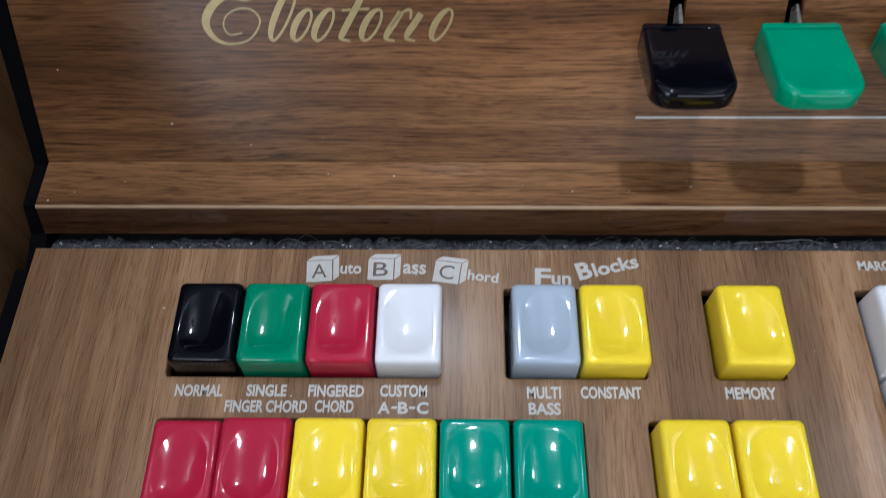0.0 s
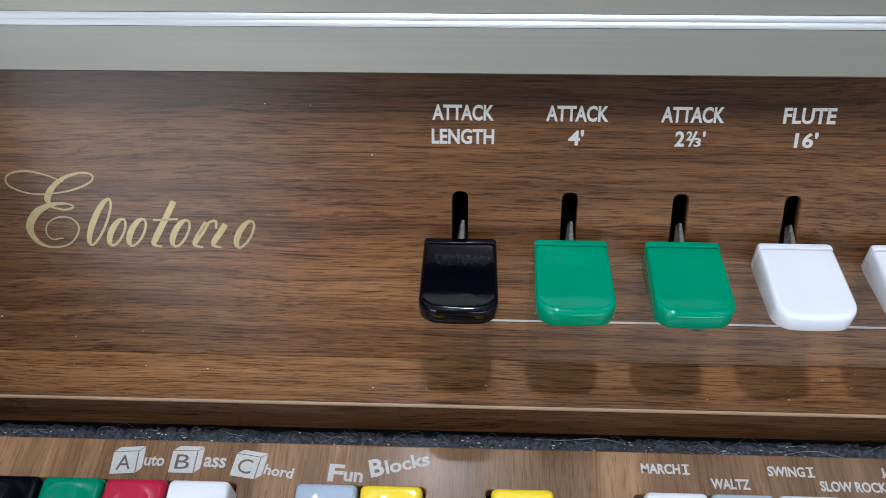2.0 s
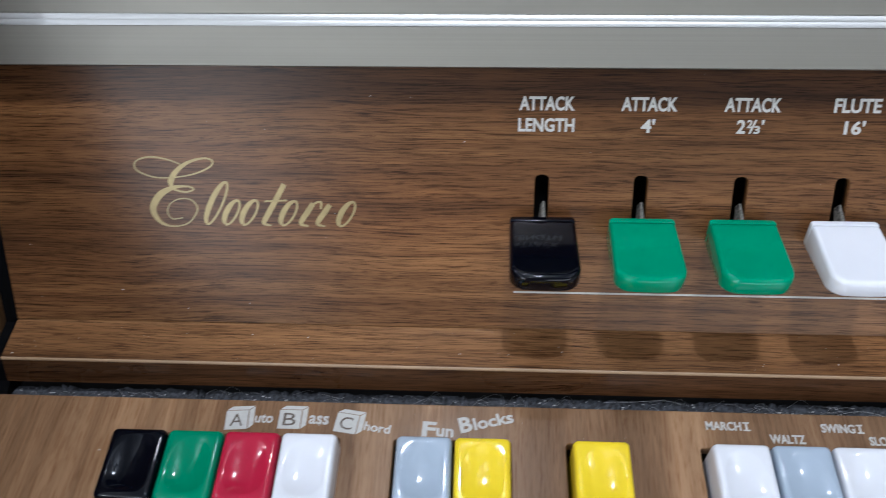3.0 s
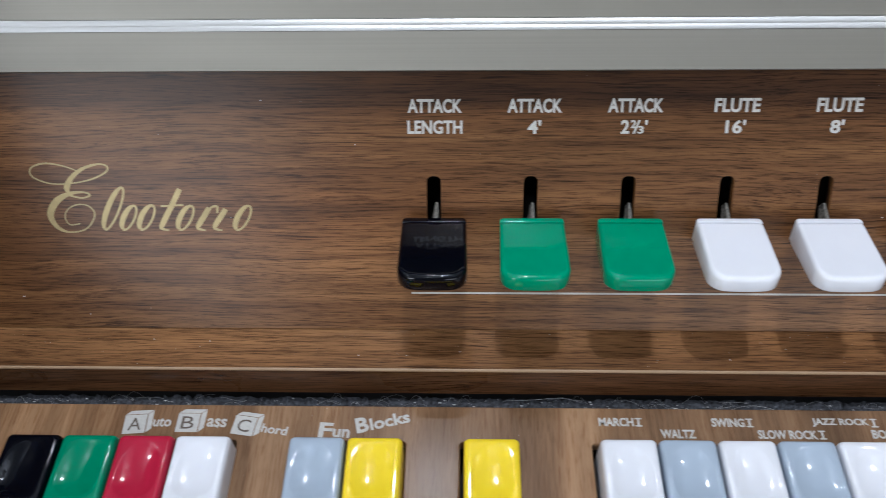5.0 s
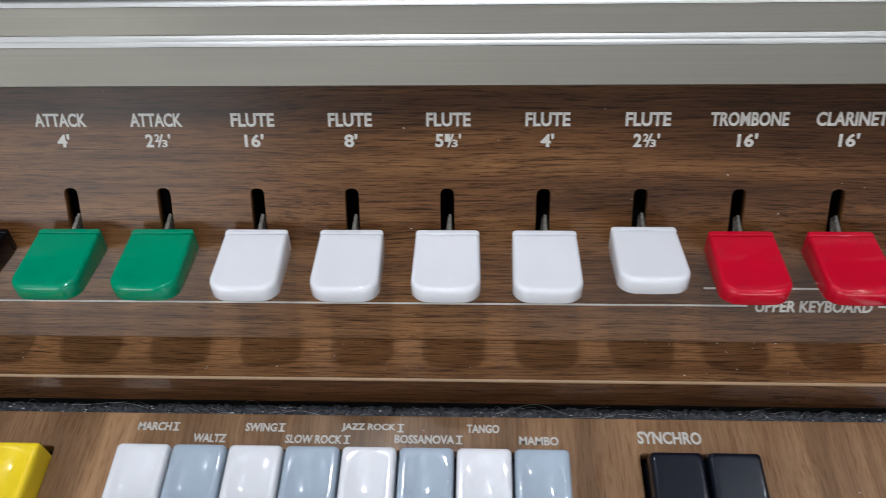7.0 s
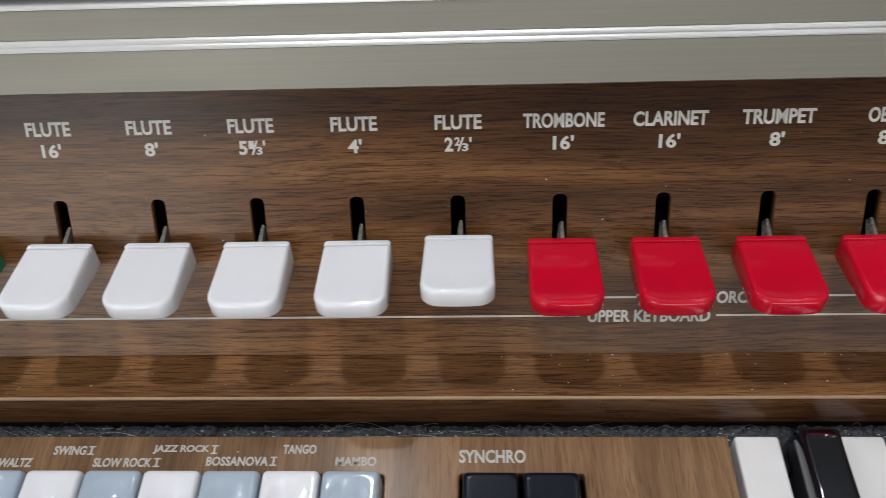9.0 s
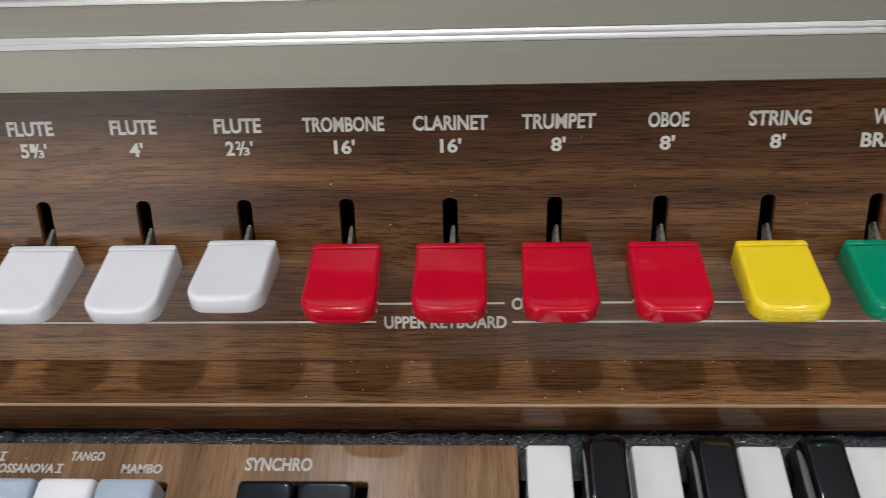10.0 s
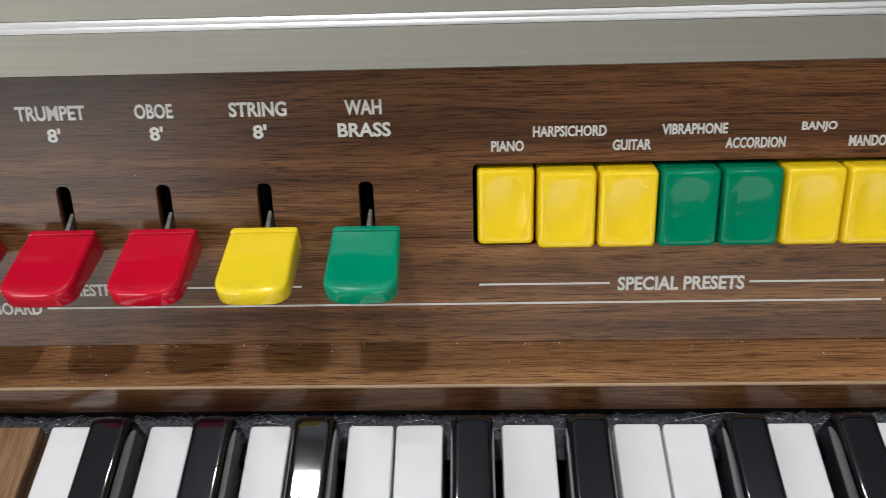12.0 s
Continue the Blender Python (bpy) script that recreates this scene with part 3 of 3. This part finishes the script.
part("lower_band", profile([(0.0300, 0.0003), (0.0298, 0.0058), (0.0301, 0.0064), (0.0400, 0.0066), (0.0400, -0.0040), (0.0345, -0.0040), (0.0345, 0.0003)], LEFT, RIGHT), ALUMINIUM, rail, "flat satin lower band")
for v, h in ((0.0401, 0.0067), (0.0415, 0.0062)):
    part("bead", profile([(v, -0.0040)] + fillet(v, v + 0.0014, h, h - 0.0006) + [(v + 0.0012, -0.0040)], LEFT, RIGHT), LIT_ALUMINIUM, rail, "rounded bead, lightened for its gleam", angle=30)
part("upper_band", profile([(0.0430, -0.0040), (0.0430, 0.0054), (0.0500, 0.0060), (0.0500, -0.0040)], LEFT, RIGHT), ALUMINIUM, rail, "flat satin upper band")
part("top_edge", profile([(0.0501, -0.0080)] + fillet(0.0501, 0.0528, 0.0063, 0.0032) + [(0.0529, -0.0080)], LEFT, RIGHT), LIT_ALUMINIUM, rail, "rounded top edge, lightened for its gleam", angle=30)
tagged(part("music_rest", box(LEFT, RIGHT, 0.0, 0.105, -0.016, 0.0, 0.001), REST_BLACK, m=pose(0, 0.1735, 0.8830, 75)), "matt black board of the music rest above the rail", "music rest")


# ---- voice tabs ----
SHOULDER = -0.0002


def shaped(bm):
    """Narrows a tab a little towards the panel, deepens it there and bends its back down in a round shoulder."""
    for k in range(9):
        bmesh.ops.bisect_plane(bm, geom=bm.verts[:] + bm.edges[:] + bm.faces[:], plane_co=(0, SHOULDER + 0.0004 * k, 0), plane_no=(0, 1, 0))
    for v in bm.verts:
        v.co.x *= 1 - 0.030 * max(0.0, min(1.0, (v.co.y + 0.015) / 0.018))
        if v.co.z < -0.003:
            v.co.z -= 0.13 * (v.co.y + 0.0187)
        v.co.z -= 25.0 * max(0.0, v.co.y - SHOULDER) ** 2
    return bm


def tab_mesh():
    w, y0, y1 = 0.0092, -0.0189, 0.0019
    steps = [(0.0010, -0.0055), (0.0004, -0.0052), (0.0, -0.0046), (0.0, -0.0014), (0.00015, -0.0008), (0.0004, -0.00036), (0.0008, -0.0001), (0.0012, 0.0), (0.0016, 0.0)]
    rings = [ring(-w + i * 0.8, w - i * 0.8, y0 + i, y1 - i * 0.35, z, 0.0040 - i * 0.6, max(0.0003, 0.0006 - i * 0.3), 8, 0.0007) for i, z in steps]
    bm = loft(rings, (True, False))
    last = [v for v in bm.verts][-len(rings[0]):]
    bm.faces.new(last)
    return mesh_from(shaped(bm), True, 50)


def ledge_mesh():
    rings = [ring(-0.0091 + i, 0.0091 - i, 0.00200 + i * 0.8, 0.0042 - i, z, 0.0002, 0.0009, 4) for i, z in ((0.0004, -0.0050), (0, -0.0040), (0, -0.0004), (0.0001, -0.00008), (0.0003, 0.00010), (0.0005, 0.00014))]
    return mesh_from(shaped(loft(rings)), True, 50)


def stem_mesh():
    def section(y, w, low, high, lean):
        return [(lean - w, y, low), (lean + w, y, low), (lean + w * 0.7, y, high), (lean - w * 0.3, y, high + 0.0002)]
    bm = loft([section(0.0, 0.0013, -0.0030, 0.0002, 0.0), section(0.0030, 0.0012, -0.0028, 0.0005, 0.0001),
               section(0.0055, 0.0009, -0.0025, 0.0002, 0.0003), section(0.0085, 0.0006, -0.0022, -0.0002, 0.0004)])
    return mesh_from(bm)


TAB, LEDGE, STEM = tab_mesh(), ledge_mesh(), stem_mesh()
TAB_COLOURS = ["black", "green", "green", "white", "white", "white", "white", "white", "red", "red", "red", "red", "yellow", "green"]
TAB_Y, TAB_Z = 0.1299, 0.8387
for i, (x, colour) in enumerate(zip(SLOTS, TAB_COLOURS)):
    m = pose(x + 0.0002, TAB_Y, TAB_Z, -6.0)
    if i == 7:
        m = pose(x + 0.0002, TAB_Y, 0.8410, -13.0)
    tab = empty("voice_tab", m)
    mat = PLASTIC[colour]
    put("cap", TAB.copy(), mat, tab)
    put("rear_ledge", LEDGE.copy(), mat, tab)
    put("stem", STEM.copy(), STEEL, tab, pose(0, 0.0020, -0.0030, 24), "dusty metal stem")
    state = "raised" if i == 7 else "lowered"
    tagged(tab, f"glossy {colour} plastic voice tab, {state}, on the walnut panel", "voice tab", "voice tabs on the panel")


# ---- push buttons ----
def button_mesh(w, d, h, deep=0.0009, power=2.4, edge=1.1, low=0.30):
    """A moulded cap with rounded edges and a finger dish, deepest towards the front; its foot lies 8 mm below the panel's face."""
    hx, hy = w / 2, d / 2
    rings = [ring(-hx + i, hx - i, -hy + i, hy - i, z, r, r, 7) for i, z, r in (
        (-0.0001, -0.008, 0.0010), (0.0001, h - 0.0022, 0.0011), (0.00018, h - 0.0012, 0.0012), (0.00035, h - 0.0006, 0.0013), (0.0006, h - 0.00024, 0.0014),
        (0.0010, h - 0.00004, 0.0015), (0.0014, h, 0.0017), (0.0018, h, 0.0024))]
    rx, ry = hx - 0.0018, hy - 0.0020
    steps = 16
    for k in range(steps):
        u = 1 - k / (steps - 0.3)
        pts = []
        for n in range(32):
            a = 2 * math.pi * (n + 0.5) / 32
            c, q = math.cos(a), math.sin(a)
            x = u * math.copysign(abs(c) ** (2 / power), c)
            g = u * math.copysign(abs(q) ** (2 / power), q)
            inside = max(0.0, 1 - abs(x) ** power - abs(g) ** power)
            pts.append((rx * x, ry * (g * (1 + low if g > 0 else 1 - low) - low), h - deep * inside ** edge))
        rings.append(pts)
    return mesh_from(loft(rings), True, 60)


CAP = button_mesh(0.0150, 0.0200, 0.0074, 0.0010)
CAP_LOW = button_mesh(0.0150, 0.0208, 0.0050, 0.0007, 2.6, 1.2, 0.1)
CAP_DOWN = button_mesh(0.0150, 0.0200, 0.0050, 0.0010)
CAP_IN = button_mesh(0.0150, 0.0208, 0.0012, 0.0007, 2.6, 1.2, 0.1)
CAP_FLAT = button_mesh(0.0144, 0.0200, 0.0070, 0.00002)


def button(x, y, colour, mesh, frame_pose, label, group):
    ob = put("push_button", mesh.copy(), PLASTIC[colour], None, frame_pose @ pose(x, y, 0))
    return tagged(ob, label, "push button", group)


for i, colour in enumerate(("yellow", "yellow", "yellow", "deep green", "deep green", "yellow", "yellow")):
    x = 0.4363 + 0.01555 * i
    state = "pressed in" if i == 0 else "released"
    button(x, -0.0069, "soft yellow" if colour == "yellow" else "soft green", CAP_IN if i == 0 else CAP_LOW, PANEL, f"dished {colour} plastic preset button, {state}, in the walnut panel", "preset buttons")

# ---- button panel beside the keyboard ----
FLAT = pose(0, 0, 0.7994)
flat = empty("button_panel", FLAT)
tagged(flat, "flat walnut button panel with white printed names", "control panel")
cuts = [(-0.0668, -0.0042, 0.0630, 0.0858), (0.0106, 0.0426, 0.0630, 0.0858), (0.0575, 0.0736, 0.0630, 0.0858),
        (-0.0667, 0.0273, 0.0305, 0.0532), (0.0413, 0.0732, 0.0305, 0.0532), (0.0935, 0.2183, 0.0425, 0.0857), (0.2379, 0.2706, 0.0630, 0.0861)]
put("face", plate_mesh([rect(LEFT, 0.3092, -0.045, 0.0967)] + [rounded(rect(*c), 0.0012) for c in cuts], 0.004, 0.0004), BUTTON_WOOD, flat, label="satin walnut veneer with lengthwise grain")
part("edging", box(0.3005, 0.3090, -0.045, 0.0965, -0.030, -0.0042), BUTTON_WOOD, flat)
part("under_tray", box(LEFT, 0.300, -0.045, 0.0960, -0.022, -0.018), VOID, flat)

for i, colour in enumerate(("black", "deep green", "deep red", "white")):
    button(-0.0573 + 0.01535 * i, 0.0736, colour, CAP, FLAT, f"dished {colour} plastic chord button in the walnut panel", "chord buttons")
for x, colour in ((0.0194, "grey"), (0.0349, "yellow"), (0.0660, "yellow")):
    button(x, 0.0736, colour, CAP, FLAT, f"dished {colour} plastic bass button in the walnut panel", "bass buttons")
for i, colour in enumerate(("deep red", "deep red", "yellow", "yellow", "teal green", "teal green")):
    state = "pressed in" if i == 0 else "released"
    button(-0.0580 + 0.01535 * i, 0.0415, colour, CAP_DOWN if i == 0 else CAP, FLAT, f"dished {colour} plastic button, {state}, in the second row", "second-row buttons")
for i in range(2):
    button(0.0493 + 0.0155 * i, 0.0417, "yellow", CAP, FLAT, "dished yellow plastic button in the second row", "second-row buttons")
for i in range(8):
    colour = ("white", "grey")[i % 2]
    button(0.1021 + 0.0155 * i, 0.0738, colour, CAP, FLAT, f"dished {colour} plastic rhythm button in the walnut panel", "rhythm buttons")
    button(0.1021 + 0.0155 * i, 0.0534, "white", CAP, FLAT, "dished white plastic rhythm button in the lower row", "rhythm buttons")
PLASTIC["switch"] = SLATE
for x in (0.2461, 0.2613):
    button(x, 0, "switch", CAP_FLAT, FLAT @ pose(0, 0.0738, 0, 3.5), "flat black plastic synchro switch in a black recess", "synchro switches")


def numeral(x, y, high):
    """A printed Roman one with serifs."""
    bm = box(x - 0.00028, x + 0.00028, y, y + high, 0.00003, 0.00008)
    for v in (y, y + high - 0.0004):
        box(x - 0.0009, x + 0.0009, v, v + 0.0004, 0.00003, 0.00009, bm=bm)
    part("numeral", bm, INK, flat, "printed Roman numeral one", smooth=False)


for words, x0, x1, y, h in (
        ("NORMAL", -63.7, -53.0, 58.2, 2.8), ("SINGLE", -47.6, -38.6, 58.3, 2.8), ("FINGER CHORD", -52.0, -33.6, 54.6, 2.8), ("FINGERED", -33.7, -21.2, 58.3, 2.8),
        ("CHORD", -31.9, -23.3, 54.7, 2.8), ("CUSTOM", -17.6, -7.1, 58.4, 2.8), ("A", -17.9, -15.2, 54.5, 2.7), ("B", -13.5, -11.2, 54.5, 2.7), ("C", -9.3, -6.7, 54.5, 2.7), ("MULTI", 15.2, 22.7, 58.2, 2.8),
        ("BASS", 15.4, 22.5, 54.5, 2.8), ("CONSTANT", 27.1, 40.6, 58.3, 2.8), ("MEMORY", 59.1, 70.3, 58.4, 2.8),
        ("MARCH I", 96.0, 107.8, 91.0, 2.65), ("WALTZ", 112.7, 122.1, 87.5, 2.65), ("SWING I", 127.1, 138.3, 91.1, 2.65), ("SLOW ROCK I", 139.1, 157.3, 87.6, 2.65),
        ("JAZZ ROCK I", 154.7, 172.3, 91.4, 2.65), ("BOSSANOVA I", 170.0, 189.0, 88.0, 2.65), ("TANGO", 190.3, 199.4, 91.5, 2.65), ("MAMBO", 205.0, 215.9, 88.0, 2.65),
        ("SYNCHRO", 237.9, 255.5, 88.9, 3.8)):
    if words.endswith(" I"):
        numeral(x1 / 1000 - 0.0008, y / 1000, h / 1000)
        words, x1 = words[:-2], x1 - 2.2
    lettering(words, x0 / 1000, x1 / 1000, y / 1000, h / 1000, flat, bold=0.028)
for x0, x1 in ((-0.0149, -0.0137), (-0.0110, -0.0096)):
    line(x0, x1, 0.0559, 0.0005, flat)
for letter, x, y, rest, r0, r1, ry, rt in (("A", -36.9, 87.2, "uto", -28.9, -23.8, 89.6, 0), ("B", -22.2, 88.0, "ass", -13.7, -8.1, 89.7, -2), ("C", -6.5, 87.7, "hord", 1.9, 9.3, 88.2, -8)):
    lean = {"A": 4, "B": 0, "C": -8}[letter]
    cube = part("printed_cube", box(0, 0.0062, 0, 0.0058, 0.00002, 0.00008), INK, flat, "white printed toy block", pose(x / 1000, y / 1000, 0, 0, 0, lean), False)
    put("cube_top", plate_mesh([[(0.0001, 0.0060), (0.0064, 0.0060), (0.0078, 0.0071), (0.0016, 0.0071)]], 0.00008), INK, flat, pose(x / 1000, y / 1000, 0.0001, 0, 0, lean))
    put("cube_side", plate_mesh([[(0.0065, 0.0001), (0.0079, 0.0013), (0.0079, 0.0069), (0.0065, 0.0058)]], 0.00008), INK, flat, pose(x / 1000, y / 1000, 0.0001, 0, 0, lean))
    lettering(letter, 0.0013, 0.0049, 0.0010, 0.0038, cube, DARK_INK, lift=0.00008, bold=0.0)
    lettering(rest, r0 / 1000, r1 / 1000, ry / 1000, 0.0027, flat, turn=rt, bold=0.02)
lettering("F", 0.0181, 0.0219, 0.0868, 0.0046, flat, turn=-3, bold=0.03)
lettering("un", 0.0221, 0.0268, 0.0869, 0.0026, flat, turn=-3, bold=0.025)
lettering("B", 0.0290, 0.0325, 0.0880, 0.0047, flat, turn=14, bold=0.03)
lettering("locks", 0.0328, 0.0440, 0.0890, 0.0037, flat, turn=14, bold=0.025)

# ---- keyboard ----
KEY, WHITE0, BACK, FRONT, KEY_TOP = 0.0237, 0.3111, 0.0976, -0.0440, 0.7976
BLACK_AFTER = {"F": -0.0037, "G": 0.0001, "A": 0.0033, "C": -0.0029, "D": 0.0032}
ORDER = "FGABCDE"
BLACK_HALF = 0.0075
key_bed = tagged(part("key_bed", box(0.3093, RIGHT, -0.044, 0.0960, 0.770, 0.7775), VOID), "dark wooden bed under the organ keys", "key bed")
for n in range(17):
    x0, x1 = WHITE0 + KEY * n + 0.0004, WHITE0 + KEY * (n + 1) - 0.0004
    here, before = ORDER[n % 7], ORDER[(n - 1) % 7]
    left = x0 if n == 0 or before not in BLACK_AFTER else x0 + BLACK_AFTER[before] + BLACK_HALF
    right = x1 if here not in BLACK_AFTER else x1 + BLACK_AFTER[here] - BLACK_HALF
    notch = 0.0020
    pts = [(x0, FRONT), (x1, FRONT), (x1, notch)]
    pts += [(right, notch), (right, BACK)] if right != x1 else [(x1, BACK)]
    pts += [(left, BACK), (left, notch), (x0, notch)] if left != x0 else [(x0, BACK)]
    clean = [p for i, p in enumerate(pts) if p != pts[i - 1] and not (p == (x1, notch) and right == x1)]
    radii = [0.0011 if abs(p[1] - BACK) < 1e-6 else 0.0004 for p in clean]
    ob = put("white_key", plate_mesh([rounded(clean, radii, 4)], 0.019, 0.0005), IVORY, None, pose(0, 0, KEY_TOP + random.uniform(-0.0002, 0.0002)))
    tagged(ob, "white plastic organ key in the keyboard", "organ key", "white keys")
for n in range(17):
    here = ORDER[n % 7]
    if here in BLACK_AFTER and n < 16:
        c = WHITE0 + KEY * (n + 1) + BLACK_AFTER[here]
        rings = [ring(-h, h, y0, y1, z, r, r, 4) for h, y0, y1, z, r in (
            (0.0060, 0.0030, 0.0972, 0.7790, 0.0010), (0.0060, 0.0035, 0.0971, 0.7960, 0.0011), (0.0056, 0.0065, 0.0969, 0.8030, 0.0016), (0.0054, 0.0070, 0.0967, 0.8042, 0.0017),
            (0.0051, 0.0076, 0.0963, 0.8051, 0.0017), (0.0047, 0.0083, 0.0957, 0.8057, 0.0017), (0.0043, 0.0089, 0.0951, 0.8060, 0.0016), (0.0039, 0.0093, 0.0947, 0.80608, 0.0014), (0.0036, 0.0096, 0.0944, 0.8061, 0.0012), (0.0033, 0.0099, 0.0941, 0.8061, 0.0010))]
        ob = put("black_key", mesh_from(loft(rings), True, 60), EBONY, None, pose(c, 0, 0))
        tagged(ob, "glossy black plastic organ key between white keys", "organ key", "black keys")

# ---- dust ----
def specks(name, count, x0, x1, y0, y1, lift, seed, parent_pose, label):
    r = random.Random(seed)
    bm = bmesh.new()
    for _ in range(count):
        x, y, s = r.uniform(x0, x1), r.uniform(y0, y1), r.choice((0.00006, 0.00007, 0.00009, 0.00012, 0.00022))
        p = r.uniform(0.8, 2.2)
        box(x, x + s * p, y, y + s, lift, lift + s * 0.5, bm=bm)
    ob = part(name, bm, LINT, None, m=parent_pose, smooth=False)
    tagged(ob, label, "dust", kind="stuff")


specks("panel_dust", 70, LEFT, 0.60, BOTTOM + 0.002, 0.028, 0.00001, 11, PANEL, "pale dust specks on the varnished panel")
LIP_TOP = pose(0, 0.1058, 0.8050)
specks("lip_dust", 120, LEFT, 0.60, 0.0008, 0.0132, 0.00001, 12, LIP_TOP, "pale dust specks on the varnished lip")
specks("button_panel_dust", 60, LEFT, 0.30, 0.03, 0.096, 0.00001, 13, FLAT, "pale dust specks on the button panel")
specks("joint_dust", 90, 0.24, 0.62, 0.0124, 0.0132, 0.00001, 14, LIP_TOP, "pale dust gathered along the joint of panel and lip")
